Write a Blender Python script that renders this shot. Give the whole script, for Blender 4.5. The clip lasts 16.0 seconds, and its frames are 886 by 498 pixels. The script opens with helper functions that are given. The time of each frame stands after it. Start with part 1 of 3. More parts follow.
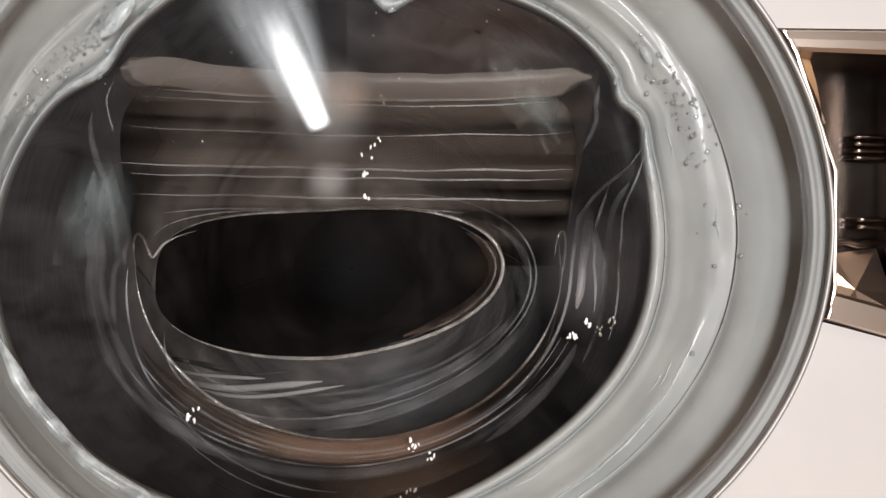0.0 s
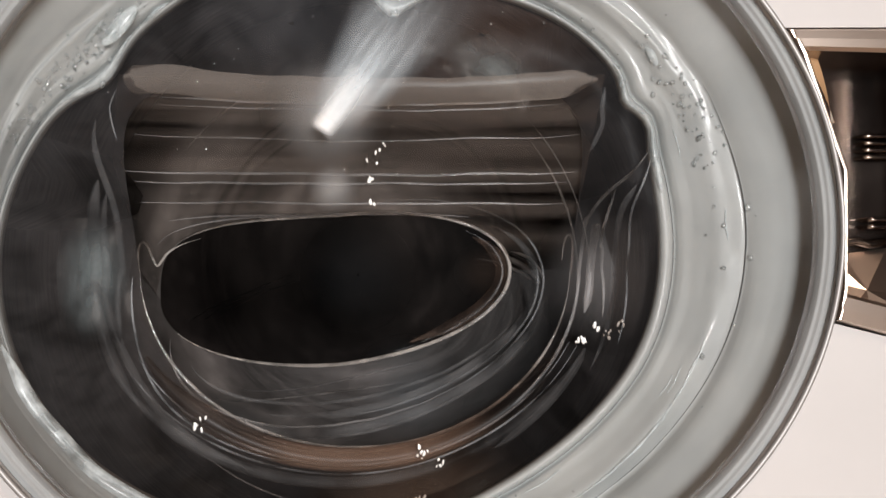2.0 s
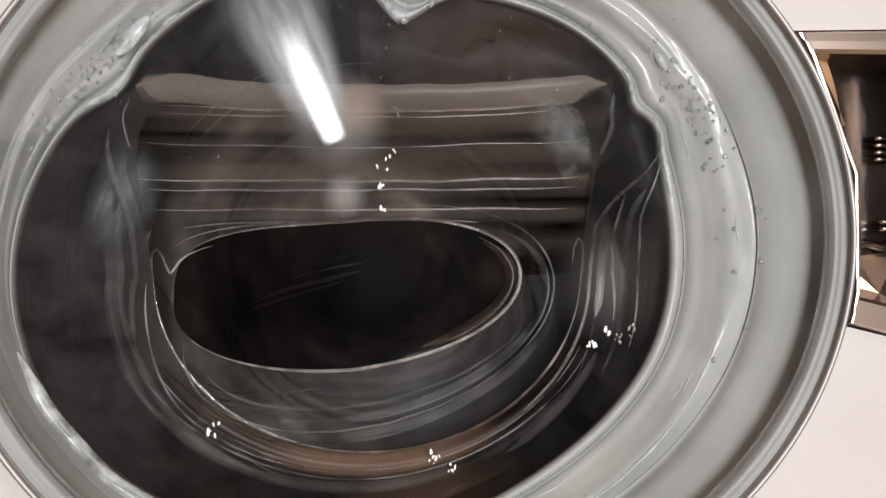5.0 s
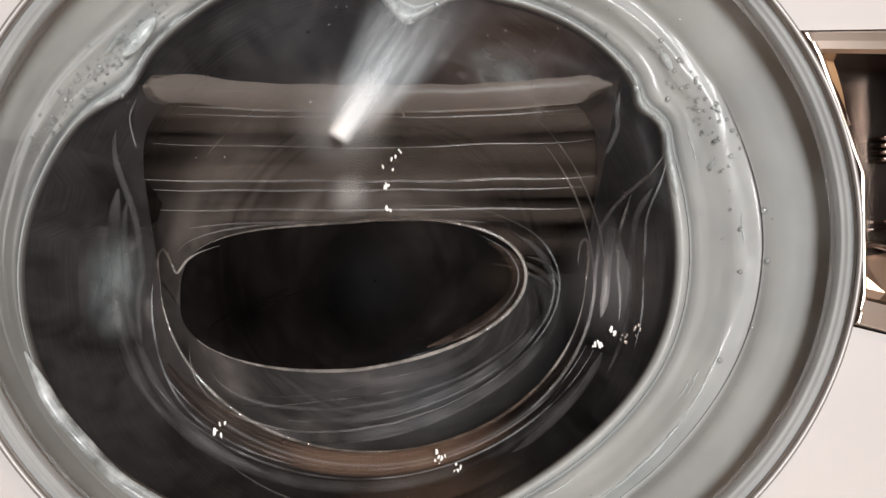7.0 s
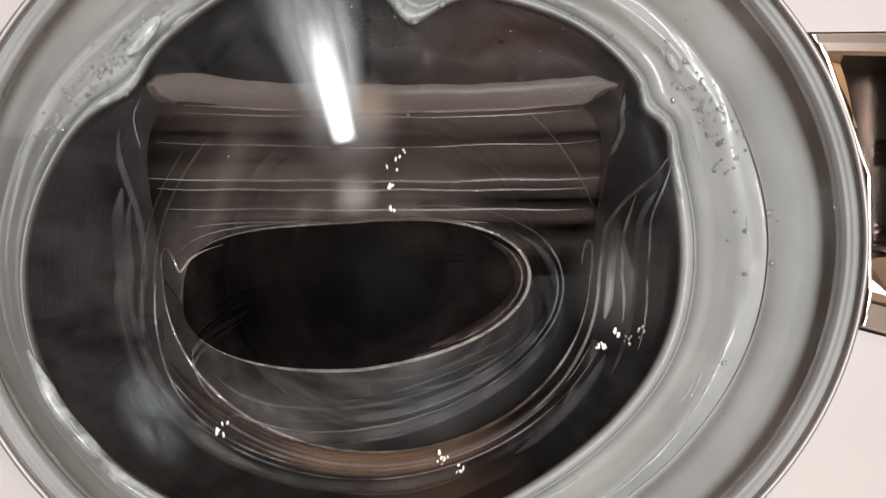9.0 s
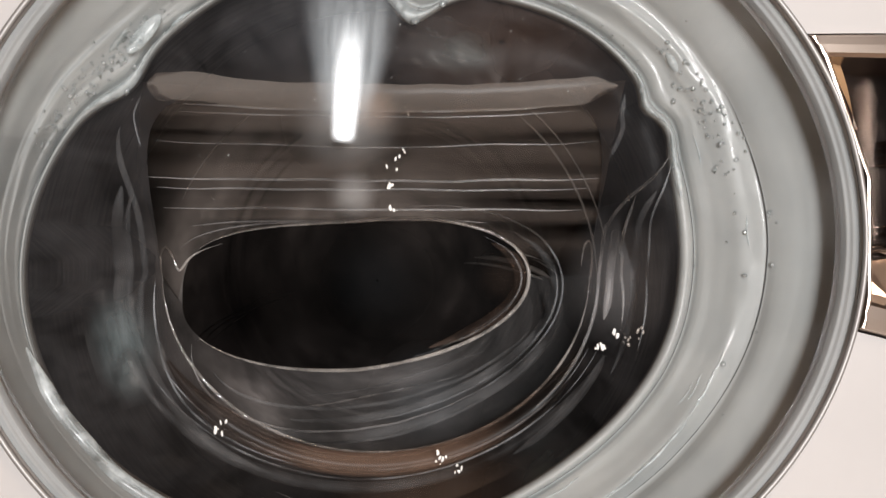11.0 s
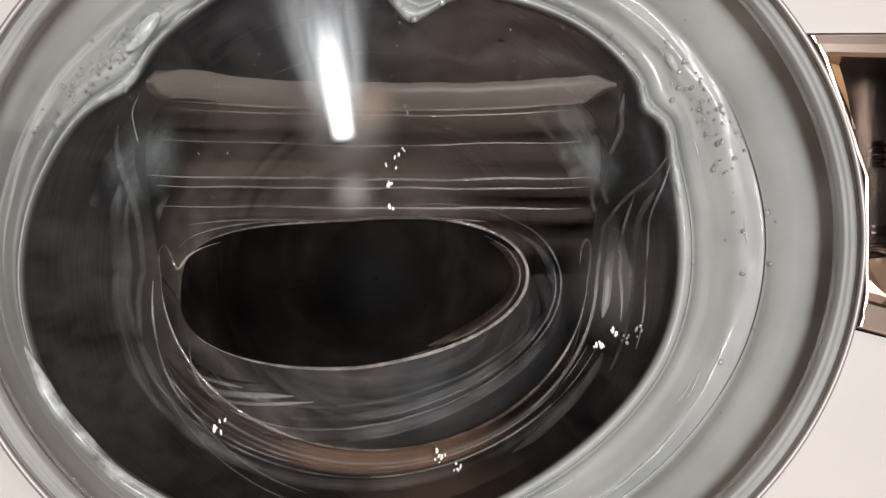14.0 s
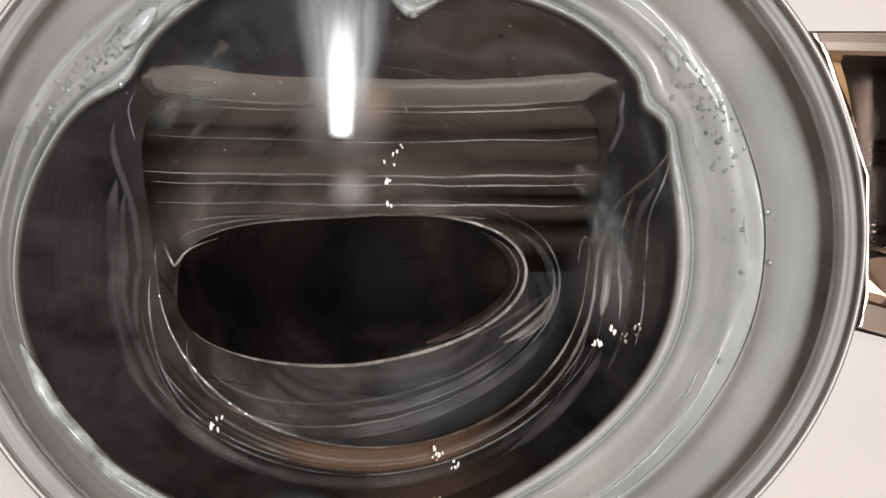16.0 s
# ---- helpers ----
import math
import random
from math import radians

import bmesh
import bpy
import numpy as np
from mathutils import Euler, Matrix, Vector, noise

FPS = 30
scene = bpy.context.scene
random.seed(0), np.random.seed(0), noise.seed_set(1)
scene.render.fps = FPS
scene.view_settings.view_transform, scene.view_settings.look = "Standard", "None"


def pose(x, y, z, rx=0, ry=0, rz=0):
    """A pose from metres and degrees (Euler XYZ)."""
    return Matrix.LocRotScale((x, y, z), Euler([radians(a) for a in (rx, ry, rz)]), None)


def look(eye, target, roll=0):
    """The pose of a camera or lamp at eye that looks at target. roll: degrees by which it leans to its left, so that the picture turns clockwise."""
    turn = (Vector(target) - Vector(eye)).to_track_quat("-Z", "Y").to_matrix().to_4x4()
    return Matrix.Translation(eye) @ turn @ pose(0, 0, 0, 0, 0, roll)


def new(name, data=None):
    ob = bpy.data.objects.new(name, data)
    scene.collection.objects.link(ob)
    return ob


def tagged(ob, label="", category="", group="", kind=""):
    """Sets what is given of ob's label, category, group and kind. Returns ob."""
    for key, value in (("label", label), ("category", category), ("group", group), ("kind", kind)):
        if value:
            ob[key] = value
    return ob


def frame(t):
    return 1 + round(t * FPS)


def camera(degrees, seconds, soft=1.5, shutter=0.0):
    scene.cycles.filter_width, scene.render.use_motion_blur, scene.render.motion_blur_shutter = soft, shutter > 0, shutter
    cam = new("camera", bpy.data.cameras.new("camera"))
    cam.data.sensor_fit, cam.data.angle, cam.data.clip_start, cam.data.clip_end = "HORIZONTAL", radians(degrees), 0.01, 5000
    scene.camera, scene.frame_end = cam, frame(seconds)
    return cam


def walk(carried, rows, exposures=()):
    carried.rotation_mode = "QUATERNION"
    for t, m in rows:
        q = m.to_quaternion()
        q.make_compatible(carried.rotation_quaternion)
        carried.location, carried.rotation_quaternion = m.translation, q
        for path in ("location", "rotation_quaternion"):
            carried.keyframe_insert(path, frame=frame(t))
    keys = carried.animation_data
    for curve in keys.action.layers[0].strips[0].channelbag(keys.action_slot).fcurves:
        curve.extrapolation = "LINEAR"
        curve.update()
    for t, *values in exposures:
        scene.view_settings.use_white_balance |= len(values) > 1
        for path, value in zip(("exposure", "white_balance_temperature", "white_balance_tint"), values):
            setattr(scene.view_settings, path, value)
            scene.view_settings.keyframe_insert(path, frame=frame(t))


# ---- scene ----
cam = camera(58.3, 16.0)
PATH = [
    (0, (-0.023, -0.324, 0.501), (0.147, 1.668, 0.472), 0.7),
    (0.5, (-0.023, -0.323, 0.503), (0.148, 1.669, 0.472), 0.5),
    (1, (-0.025, -0.323, 0.503), (0.144, 1.67, 0.473), 0.3),
    (1.5, (-0.021, -0.32, 0.502), (0.138, 1.674, 0.479), 0.2),
    (2, (-0.025, -0.321, 0.503), (0.14, 1.672, 0.476), 0.0),
    (2.5, (-0.02, -0.323, 0.501), (0.127, 1.671, 0.49), -0.1),
    (3, (-0.022, -0.322, 0.503), (0.123, 1.672, 0.488), -0.3),
    (3.5, (-0.024, -0.323, 0.503), (0.12, 1.672, 0.488), -0.3),
    (4, (-0.024, -0.323, 0.503), (0.117, 1.672, 0.489), -0.4),
    (6.5, (-0.025, -0.322, 0.503), (0.101, 1.674, 0.49), -0.3),
    (7, (-0.025, -0.323, 0.503), (0.099, 1.673, 0.49), -0.4),
    (7.5, (-0.025, -0.323, 0.503), (0.096, 1.674, 0.49), -0.3),
    (8, (-0.025, -0.322, 0.503), (0.096, 1.674, 0.489), -0.2),
    (8.5, (-0.026, -0.322, 0.503), (0.096, 1.674, 0.489), -0.2),
    (9, (-0.026, -0.322, 0.504), (0.094, 1.674, 0.487), -0.1),
    (11.5, (-0.025, -0.322, 0.503), (0.092, 1.674, 0.491), 0.2),
    (12, (-0.026, -0.322, 0.503), (0.093, 1.675, 0.487), 0.1),
    (12.5, (-0.027, -0.322, 0.504), (0.094, 1.675, 0.483), 0.1),
    (13, (-0.027, -0.32, 0.504), (0.099, 1.676, 0.485), 0.2),
    (13.5, (-0.029, -0.321, 0.505), (0.107, 1.675, 0.48), 0.2),
    (14, (-0.028, -0.322, 0.504), (0.106, 1.674, 0.483), 0.2),
    (14.5, (-0.026, -0.321, 0.505), (0.104, 1.674, 0.479), 0.2),
    (15, (-0.028, -0.321, 0.504), (0.112, 1.674, 0.478), 0.2),
    (15.5, (-0.027, -0.321, 0.504), (0.108, 1.675, 0.476), 0.4),
    (16, (-0.028, -0.32, 0.507), (0.111, 1.674, 0.464), 0.4),
]
walk(cam, [(t, look(eye, aim, roll)) for t, eye, aim, roll in PATH])

# ---- light ----
world = bpy.data.worlds.new("world")
world.use_nodes = True
world.node_tree.nodes["Background"].inputs[0].default_value = (0.5, 0.45, 0.4, 1)
world.node_tree.nodes["Background"].inputs[1].default_value = 0.15
scene.world = world


def area_lamp(name, eye, target, size, watts, colour):
    data = bpy.data.lights.new(name, "AREA")
    data.shape, data.size, data.energy, data.color = "DISK", size, watts, colour
    ob = new(name, data)
    ob.matrix_world = look(eye, target)
    return ob


# added lamp out of view, set low in front to brighten the upper gasket
LAMP = Vector((0.24, -1.60, 0.66))
area_lamp("added_front_lamp", LAMP, (0, 0, 0.5), 0.45, 34, (0.97, 0.97, 0.975))
area_lamp("ceiling_light", (0.5, -1.0, 2.36), (0.4, -0.9, 0), 0.5, 17, (1.0, 0.76, 0.60))


# ---- materials ----
class Nodes:
    """A small builder for node materials."""

    def __init__(self, name):
        self.mat = bpy.data.materials.new(name)
        self.mat.use_nodes = True
        self.tree = self.mat.node_tree
        self.tree.nodes.clear()
        self.out = self.tree.nodes.new("ShaderNodeOutputMaterial")

    def add(self, kind, **values):
        n = self.tree.nodes.new(kind)
        for k, v in values.items():
            n.inputs[k.replace("_", " ")].default_value = v
        return n

    def link(self, a, b):
        self.tree.links.new(a, b)

    def noise(self, scale, detail=4, stretch=(1, 1, 1), rough=0.55):
        co = self.add("ShaderNodeTexCoord")
        mp = self.add("ShaderNodeMapping", Scale=stretch)
        no = self.add("ShaderNodeTexNoise", Scale=scale, Detail=detail, Roughness=rough)
        self.link(co.outputs["Object"], mp.inputs["Vector"])
        self.link(mp.outputs["Vector"], no.inputs["Vector"])
        return no.outputs["Fac"]

    def ramp(self, fac, p0, c0, p1, c1):
        r = self.add("ShaderNodeValToRGB")
        r.color_ramp.elements[0].position, r.color_ramp.elements[1].position = p0, p1
        r.color_ramp.elements[0].color, r.color_ramp.elements[1].color = (*c0, 1), (*c1, 1)
        self.link(fac, r.inputs["Fac"])
        return r.outputs["Color"]


def solid(name, c0, c1, rough=0.5, metal=0.0, scale=30, stretch=(1, 1, 1), bump=0.2, bump_scale=300, coat=0.0, rough_to=None, dist=0.0005):
    n = Nodes(name)
    b = n.add("ShaderNodeBsdfPrincipled", Metallic=metal, Roughness=rough)
    b.inputs["Coat Weight"].default_value = coat
    b.inputs["Coat Roughness"].default_value = 0.08
    fac = n.noise(scale, 5, stretch)
    n.link(n.ramp(fac, 0.35, c0, 0.68, c1), b.inputs["Base Color"])
    if rough_to is not None:
        mr = n.add("ShaderNodeMapRange")
        mr.inputs[1].default_value, mr.inputs[2].default_value = 0.3, 0.7
        mr.inputs[3].default_value, mr.inputs[4].default_value = rough, rough_to
        n.link(n.noise(scale * 2.3, 3, stretch), mr.inputs[0])
        n.link(mr.outputs[0], b.inputs["Roughness"])
    if bump:
        bp = n.add("ShaderNodeBump", Strength=bump, Distance=dist)
        n.link(n.noise(bump_scale, 4, stretch), bp.inputs["Height"])
        n.link(bp.outputs["Normal"], b.inputs["Normal"])
    n.link(b.outputs[0], n.out.inputs[0])
    return n.mat


def glass(name, tint=(0.945, 0.94, 0.935), film=(0.0, 0.1), film_colour=(0.75, 0.77, 0.78), scale=12, stretch=(1, 1, 1), rough=0.02, gloss=1.0, lo=0.4, hi=0.75, bump=0.0, fade=None, polar=None):
    """Clear glass or water under a pale film, which also stands in for reflections."""
    n = Nodes(name)
    clear = n.add("ShaderNodeBsdfTransparent", Color=(*tint, 1))
    dull = n.add("ShaderNodeBsdfDiffuse", Color=(*film_colour, 1))
    shine = n.add("ShaderNodeBsdfGlossy", Color=(1, 1, 1, 1), Roughness=rough)
    if bump:
        bp = n.add("ShaderNodeBump", Strength=bump, Distance=0.001)
        n.link(n.noise(scale, 2, stretch), bp.inputs["Height"])
        n.link(bp.outputs["Normal"], shine.inputs["Normal"])
    mr = n.add("ShaderNodeMapRange")
    mr.inputs[1].default_value, mr.inputs[2].default_value = lo, hi
    mr.inputs[3].default_value, mr.inputs[4].default_value = film
    if polar:   # pale streaks that follow the round of the bowl
        co = n.add("ShaderNodeTexCoord")
        xyz = n.add("ShaderNodeSeparateXYZ")
        sub = n.add("ShaderNodeVectorMath")
        sub.operation = "SUBTRACT"
        sub.inputs[1].default_value = (polar[0], 0, polar[1])
        oval_of = n.add("ShaderNodeVectorMath")
        oval_of.operation = "MULTIPLY"
        oval_of.inputs[1].default_value = (1, 0, polar[4])
        n.link(co.outputs["Object"], sub.inputs[0])
        n.link(sub.outputs[0], oval_of.inputs[0])
        sub = oval_of
        n.link(sub.outputs[0], xyz.inputs[0])
        an, sq, vec = n.add("ShaderNodeMath"), n.add("ShaderNodeVectorMath"), n.add("ShaderNodeCombineXYZ")
        an.operation, sq.operation = "ARCTAN2", "LENGTH"
        n.link(xyz.outputs[0], an.inputs[0])
        neg = n.add("ShaderNodeMath")
        neg.operation = "MULTIPLY"
        neg.inputs[1].default_value = -1
        n.link(xyz.outputs[2], neg.inputs[0])
        n.link(neg.outputs[0], an.inputs[1])
        n.link(sub.outputs[0], sq.inputs[0])
        mul = n.add("ShaderNodeVectorMath")
        mul.operation = "MULTIPLY"
        mul.inputs[1].default_value = (polar[2], polar[3], 0)
        n.link(sq.outputs["Value"], vec.inputs[0])
        n.link(an.outputs[0], vec.inputs[1])
        n.link(vec.outputs[0], mul.inputs[0])
        runs = n.add("ShaderNodeTexNoise", Scale=1.0, Detail=5, Roughness=0.6, Distortion=0.6)
        n.link(mul.outputs[0], runs.inputs["Vector"])
        n.link(runs.outputs["Fac"], mr.inputs[0])
    else:
        n.link(n.noise(scale, 6, stretch), mr.inputs[0])
    m1 = n.add("ShaderNodeMixShader")
    amount = mr.outputs[0]
    if fade:   # the painted veil thins, leaving dark glass, between two ovals: centre, half axes at 1, start and end
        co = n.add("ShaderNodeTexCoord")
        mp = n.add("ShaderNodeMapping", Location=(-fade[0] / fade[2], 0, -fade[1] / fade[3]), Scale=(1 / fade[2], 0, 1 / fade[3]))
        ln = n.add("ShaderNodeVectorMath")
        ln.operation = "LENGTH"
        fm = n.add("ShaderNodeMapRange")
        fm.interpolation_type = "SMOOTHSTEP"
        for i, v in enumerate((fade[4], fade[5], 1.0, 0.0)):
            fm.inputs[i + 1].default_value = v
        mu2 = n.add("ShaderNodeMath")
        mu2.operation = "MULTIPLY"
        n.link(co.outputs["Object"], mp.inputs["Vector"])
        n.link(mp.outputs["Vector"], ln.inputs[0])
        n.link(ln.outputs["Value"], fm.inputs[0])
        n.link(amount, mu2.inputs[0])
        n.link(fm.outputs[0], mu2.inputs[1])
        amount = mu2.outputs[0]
    n.link(amount, m1.inputs[0])
    n.link(clear.outputs[0], m1.inputs[1])
    n.link(dull.outputs[0], m1.inputs[2])
    fr = n.add("ShaderNodeFresnel", IOR=1.45)
    mu = n.add("ShaderNodeMath")
    mu.operation = "MULTIPLY"
    mu.inputs[1].default_value = gloss
    n.link(fr.outputs[0], mu.inputs[0])
    m2 = n.add("ShaderNodeMixShader")
    n.link(mu.outputs[0], m2.inputs[0])
    n.link(m1.outputs[0], m2.inputs[1])
    n.link(shine.outputs[0], m2.inputs[2])
    n.link(m2.outputs[0], n.out.inputs[0])
    return n.mat


WHITE = solid("white_enamel", (0.50, 0.478, 0.468), (0.535, 0.512, 0.502), 0.28, scale=8, bump=0.05, bump_scale=500, coat=0.3)
RUBBER = solid("grey_rubber", (0.300, 0.314, 0.311), (0.365, 0.376, 0.369), 0.42, scale=26, bump=0.4, bump_scale=90, rough_to=0.55, coat=0.25)
# the chrome's dark and pale reflections are put into two tints
CHROME = solid("chrome_toned_dark", (0.17, 0.14, 0.125), (0.23, 0.19, 0.17), 0.15, metal=1.0, scale=10, bump=0.02, bump_scale=90, rough_to=0.26)
RIM_GREY = solid("grey_rim_plastic", (0.25, 0.255, 0.252), (0.31, 0.313, 0.31), 0.7, scale=20, bump=0.15, bump_scale=120)
TRIM = solid("satin_trim_metal", (0.30, 0.285, 0.275), (0.36, 0.34, 0.33), 0.5, metal=0.6, scale=20, bump=0.05)
AMBER = solid("amber_reflection", (0.42, 0.24, 0.12), (0.52, 0.31, 0.17), 0.25, scale=20, bump=0.05)
CHROME_PALE = solid("chrome_toned_pale", (0.62, 0.50, 0.42), (0.72, 0.59, 0.50), 0.30, metal=1.0, scale=20, bump=0.1, bump_scale=60)
STEEL = solid("brushed_drum_steel", (0.035, 0.032, 0.03), (0.11, 0.10, 0.095), 0.42, metal=1.0, scale=14, stretch=(1, 14, 1), bump=0.15, bump_scale=60, rough_to=0.55)
DARK = solid("near_black", (0.02, 0.02, 0.02), (0.035, 0.033, 0.032), 0.5, scale=20)
WALL = solid("brown_wall_paint", (0.10, 0.075, 0.06), (0.14, 0.105, 0.085), 0.8, scale=3, bump=0.2, bump_scale=60)
WOOD = solid("wood_panelling", (0.13, 0.075, 0.042), (0.20, 0.115, 0.065), 0.5, scale=6, stretch=(1, 1, 0.08), bump=0.1, bump_scale=30)
FLOOR = solid("pale_floor_tile", (0.50, 0.40, 0.32), (0.58, 0.48, 0.39), 0.4, scale=5, bump=0.1, bump_scale=40)
CEIL = solid("white_ceiling_paint", (0.6, 0.58, 0.55), (0.66, 0.64, 0.6), 0.9, scale=4, bump=0.1)
GLINT = solid("painted_glint", (0.92, 0.90, 0.86), (0.97, 0.95, 0.92), 0.2, metal=0.15, scale=30, bump=0.0)
G_FLANGE = glass("clear_flange_glass", film=(0.0, 0.05), scale=26, gloss=0.22, rough=0.12, lo=0.45)
G_EDGE = glass("moulded_edge_glass", (0.94, 0.945, 0.945), (0.0, 0.07), (0.5, 0.5, 0.5), 30, gloss=0.22, rough=0.2)
G_WALL = glass("streaky_bowl_glass", (0.6, 0.565, 0.54), (0.018, 0.066), (0.50, 0.47, 0.475), gloss=0.03, rough=0.3, lo=0.34, hi=0.70,
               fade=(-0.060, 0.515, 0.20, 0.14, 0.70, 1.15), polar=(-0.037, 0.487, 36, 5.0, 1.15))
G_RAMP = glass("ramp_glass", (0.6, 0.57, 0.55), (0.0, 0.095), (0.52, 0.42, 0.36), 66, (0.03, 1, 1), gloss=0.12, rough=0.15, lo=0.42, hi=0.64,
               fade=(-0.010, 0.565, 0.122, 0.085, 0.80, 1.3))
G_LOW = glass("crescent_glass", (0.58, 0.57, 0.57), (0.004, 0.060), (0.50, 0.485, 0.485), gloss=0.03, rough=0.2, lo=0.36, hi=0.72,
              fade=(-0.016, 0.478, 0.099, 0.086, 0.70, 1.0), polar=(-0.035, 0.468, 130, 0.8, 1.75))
# near-black tint puts the gloom of the drum into the end face
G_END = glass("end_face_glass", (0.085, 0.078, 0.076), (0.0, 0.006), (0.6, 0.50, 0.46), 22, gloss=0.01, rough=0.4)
# beads, ridges and ripples: reflections in the glass put into a milky colour
G_BEAD = glass("glass_bead", (0.7, 0.7, 0.7), (0.12, 0.6), (0.62, 0.57, 0.53), 60, gloss=1.5, rough=0.08)
G_RIDGE = glass("glass_ridge", (0.85, 0.84, 0.83), (0.0, 0.24), (0.58, 0.56, 0.56), 22, gloss=0.35, rough=0.25, lo=0.36, hi=0.72)
G_FAINT = glass("faint_ridge", (0.9, 0.9, 0.9), (0.0, 0.24), (0.6, 0.62, 0.65), 24, gloss=0.25, rough=0.25, lo=0.42, hi=0.70)
G_SOFT = glass("soft_ripple", (0.97, 0.97, 0.97), (0.0, 0.055), (0.6, 0.60, 0.61), 30, gloss=0.03, rough=0.3, lo=0.38, hi=0.70)
G_BROWN_ARC = glass("brown_reflection_arc", (0.95, 0.93, 0.92), (0.01, 0.10), (0.50, 0.34, 0.26), 30, gloss=0.05, rough=0.3)
G_SOAP_SHINE = glass("soap_and_shine", (0.95, 0.97, 0.97), (0.06, 0.70), (0.76, 0.81, 0.82), 90, gloss=0.5, rough=0.2, lo=0.34, hi=0.72)
G_GLEAM = glass("bluish_gleam", (0.95, 0.98, 1.0), (0.08, 0.95), (0.52, 0.68, 0.74), 70, (1, 1, 0.35), gloss=0.3, rough=0.3, lo=0.32, fade=(0, 0, 0.022, 0.036, 0.15, 1.0))
G_STEP = glass("pale_band_glass", (0.7, 0.66, 0.62), (0.15, 0.26), (0.56, 0.49, 0.44), 25, (0.3, 1, 1), gloss=0.15, rough=0.3)
G_BROWN = glass("brown_reflection_bead", (0.85, 0.80, 0.77), (0.10, 0.30), (0.44, 0.28, 0.20), 25, (0.5, 1, 1), gloss=0.2, rough=0.3, fade=(-0.022, 0.385, 0.095, 0.045, 0.2, 1.0))


def flash_paint(name, length, strength, spread, rough, shine_part, foot_to=0.003, fan=0.0, colour=(0.85, 0.88, 0.9)):
    """A painted lamp reflection: dense at its foot, thinning along its length and to its sides."""
    n = Nodes(name)
    co = n.add("ShaderNodeTexCoord")
    xyz = n.add("ShaderNodeSeparateXYZ")
    n.link(co.outputs["Object"], xyz.inputs[0])

    def ranged(sock, a0, a1, b0, b1):
        m = n.add("ShaderNodeMapRange")
        m.interpolation_type = "SMOOTHSTEP"
        for i, v in enumerate((a0, a1, b0, b1)):
            m.inputs[i + 1].default_value = v
        n.link(sock, m.inputs[0])
        return m.outputs[0]

    def times(a, b2):
        m = n.add("ShaderNodeMath")
        m.operation = "MULTIPLY"
        n.link(a, m.inputs[0])
        n.link(b2, m.inputs[1])
        return m.outputs[0]

    ab = n.add("ShaderNodeMath")
    ab.operation = "ABSOLUTE"
    n.link(xyz.outputs[0], ab.inputs[0])
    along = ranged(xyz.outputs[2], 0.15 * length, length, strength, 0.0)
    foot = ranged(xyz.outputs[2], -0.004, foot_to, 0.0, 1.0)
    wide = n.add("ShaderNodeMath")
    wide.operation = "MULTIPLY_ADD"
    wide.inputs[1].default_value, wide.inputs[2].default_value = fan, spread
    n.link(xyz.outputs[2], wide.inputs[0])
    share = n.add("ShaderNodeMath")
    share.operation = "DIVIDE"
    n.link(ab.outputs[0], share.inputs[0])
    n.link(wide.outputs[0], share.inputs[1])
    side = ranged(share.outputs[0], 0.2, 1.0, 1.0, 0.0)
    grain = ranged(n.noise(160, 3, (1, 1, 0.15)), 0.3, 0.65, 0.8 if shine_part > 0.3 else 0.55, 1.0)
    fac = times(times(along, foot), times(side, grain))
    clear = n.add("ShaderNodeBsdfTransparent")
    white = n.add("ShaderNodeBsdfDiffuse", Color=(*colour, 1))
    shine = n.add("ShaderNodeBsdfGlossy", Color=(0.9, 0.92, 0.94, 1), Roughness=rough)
    m0, m1 = n.add("ShaderNodeMixShader", Fac=shine_part), n.add("ShaderNodeMixShader")
    n.link(white.outputs[0], m0.inputs[1])
    n.link(shine.outputs[0], m0.inputs[2])
    n.link(fac, m1.inputs[0])
    n.link(clear.outputs[0], m1.inputs[1])
    n.link(m0.outputs[0], m1.inputs[2])
    n.link(m1.outputs[0], n.out.inputs[0])
    return n.mat


def sheen(radius, strength, colour=(0.66, 0.645, 0.63)):
    """A painted sheen that thins out from its middle."""
    n = Nodes("glass_marks")
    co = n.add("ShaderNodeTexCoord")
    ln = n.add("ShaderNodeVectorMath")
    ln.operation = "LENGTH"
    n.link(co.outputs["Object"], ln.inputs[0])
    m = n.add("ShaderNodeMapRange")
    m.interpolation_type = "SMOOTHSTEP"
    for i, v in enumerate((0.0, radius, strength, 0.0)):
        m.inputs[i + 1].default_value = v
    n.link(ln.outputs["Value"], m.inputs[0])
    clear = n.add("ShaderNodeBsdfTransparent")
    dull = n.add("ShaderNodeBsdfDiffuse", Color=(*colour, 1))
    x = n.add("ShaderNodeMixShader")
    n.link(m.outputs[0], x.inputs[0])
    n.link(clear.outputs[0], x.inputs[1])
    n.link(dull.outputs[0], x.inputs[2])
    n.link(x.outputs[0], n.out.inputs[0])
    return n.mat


SHEEN = sheen(0.028, 0.22)
SHEEN_SMALL = sheen(0.0135, 0.26)
SHEEN_SIDE = sheen(0.040, 0.13, (0.50, 0.48, 0.48))
SHEEN_TOP = sheen(0.080, 0.17, (0.42, 0.28, 0.22))
SHEEN_BLUE = sheen(0.060, 0.16, (0.24, 0.28, 0.34))
SHEEN_BROWN = sheen(0.016, 0.022, (0.5, 0.34, 0.26))
SHEEN_AMBER = sheen(0.015, 0.16, (0.62, 0.40, 0.27))
SHEEN_DIM = sheen(0.030, 0.008, (0.40, 0.45, 0.50))
SHEEN_FOOT = sheen(0.070, 0.085, (0.42, 0.27, 0.19))
SHEEN_LOW = sheen(0.030, 0.035, (0.42, 0.50, 0.56))
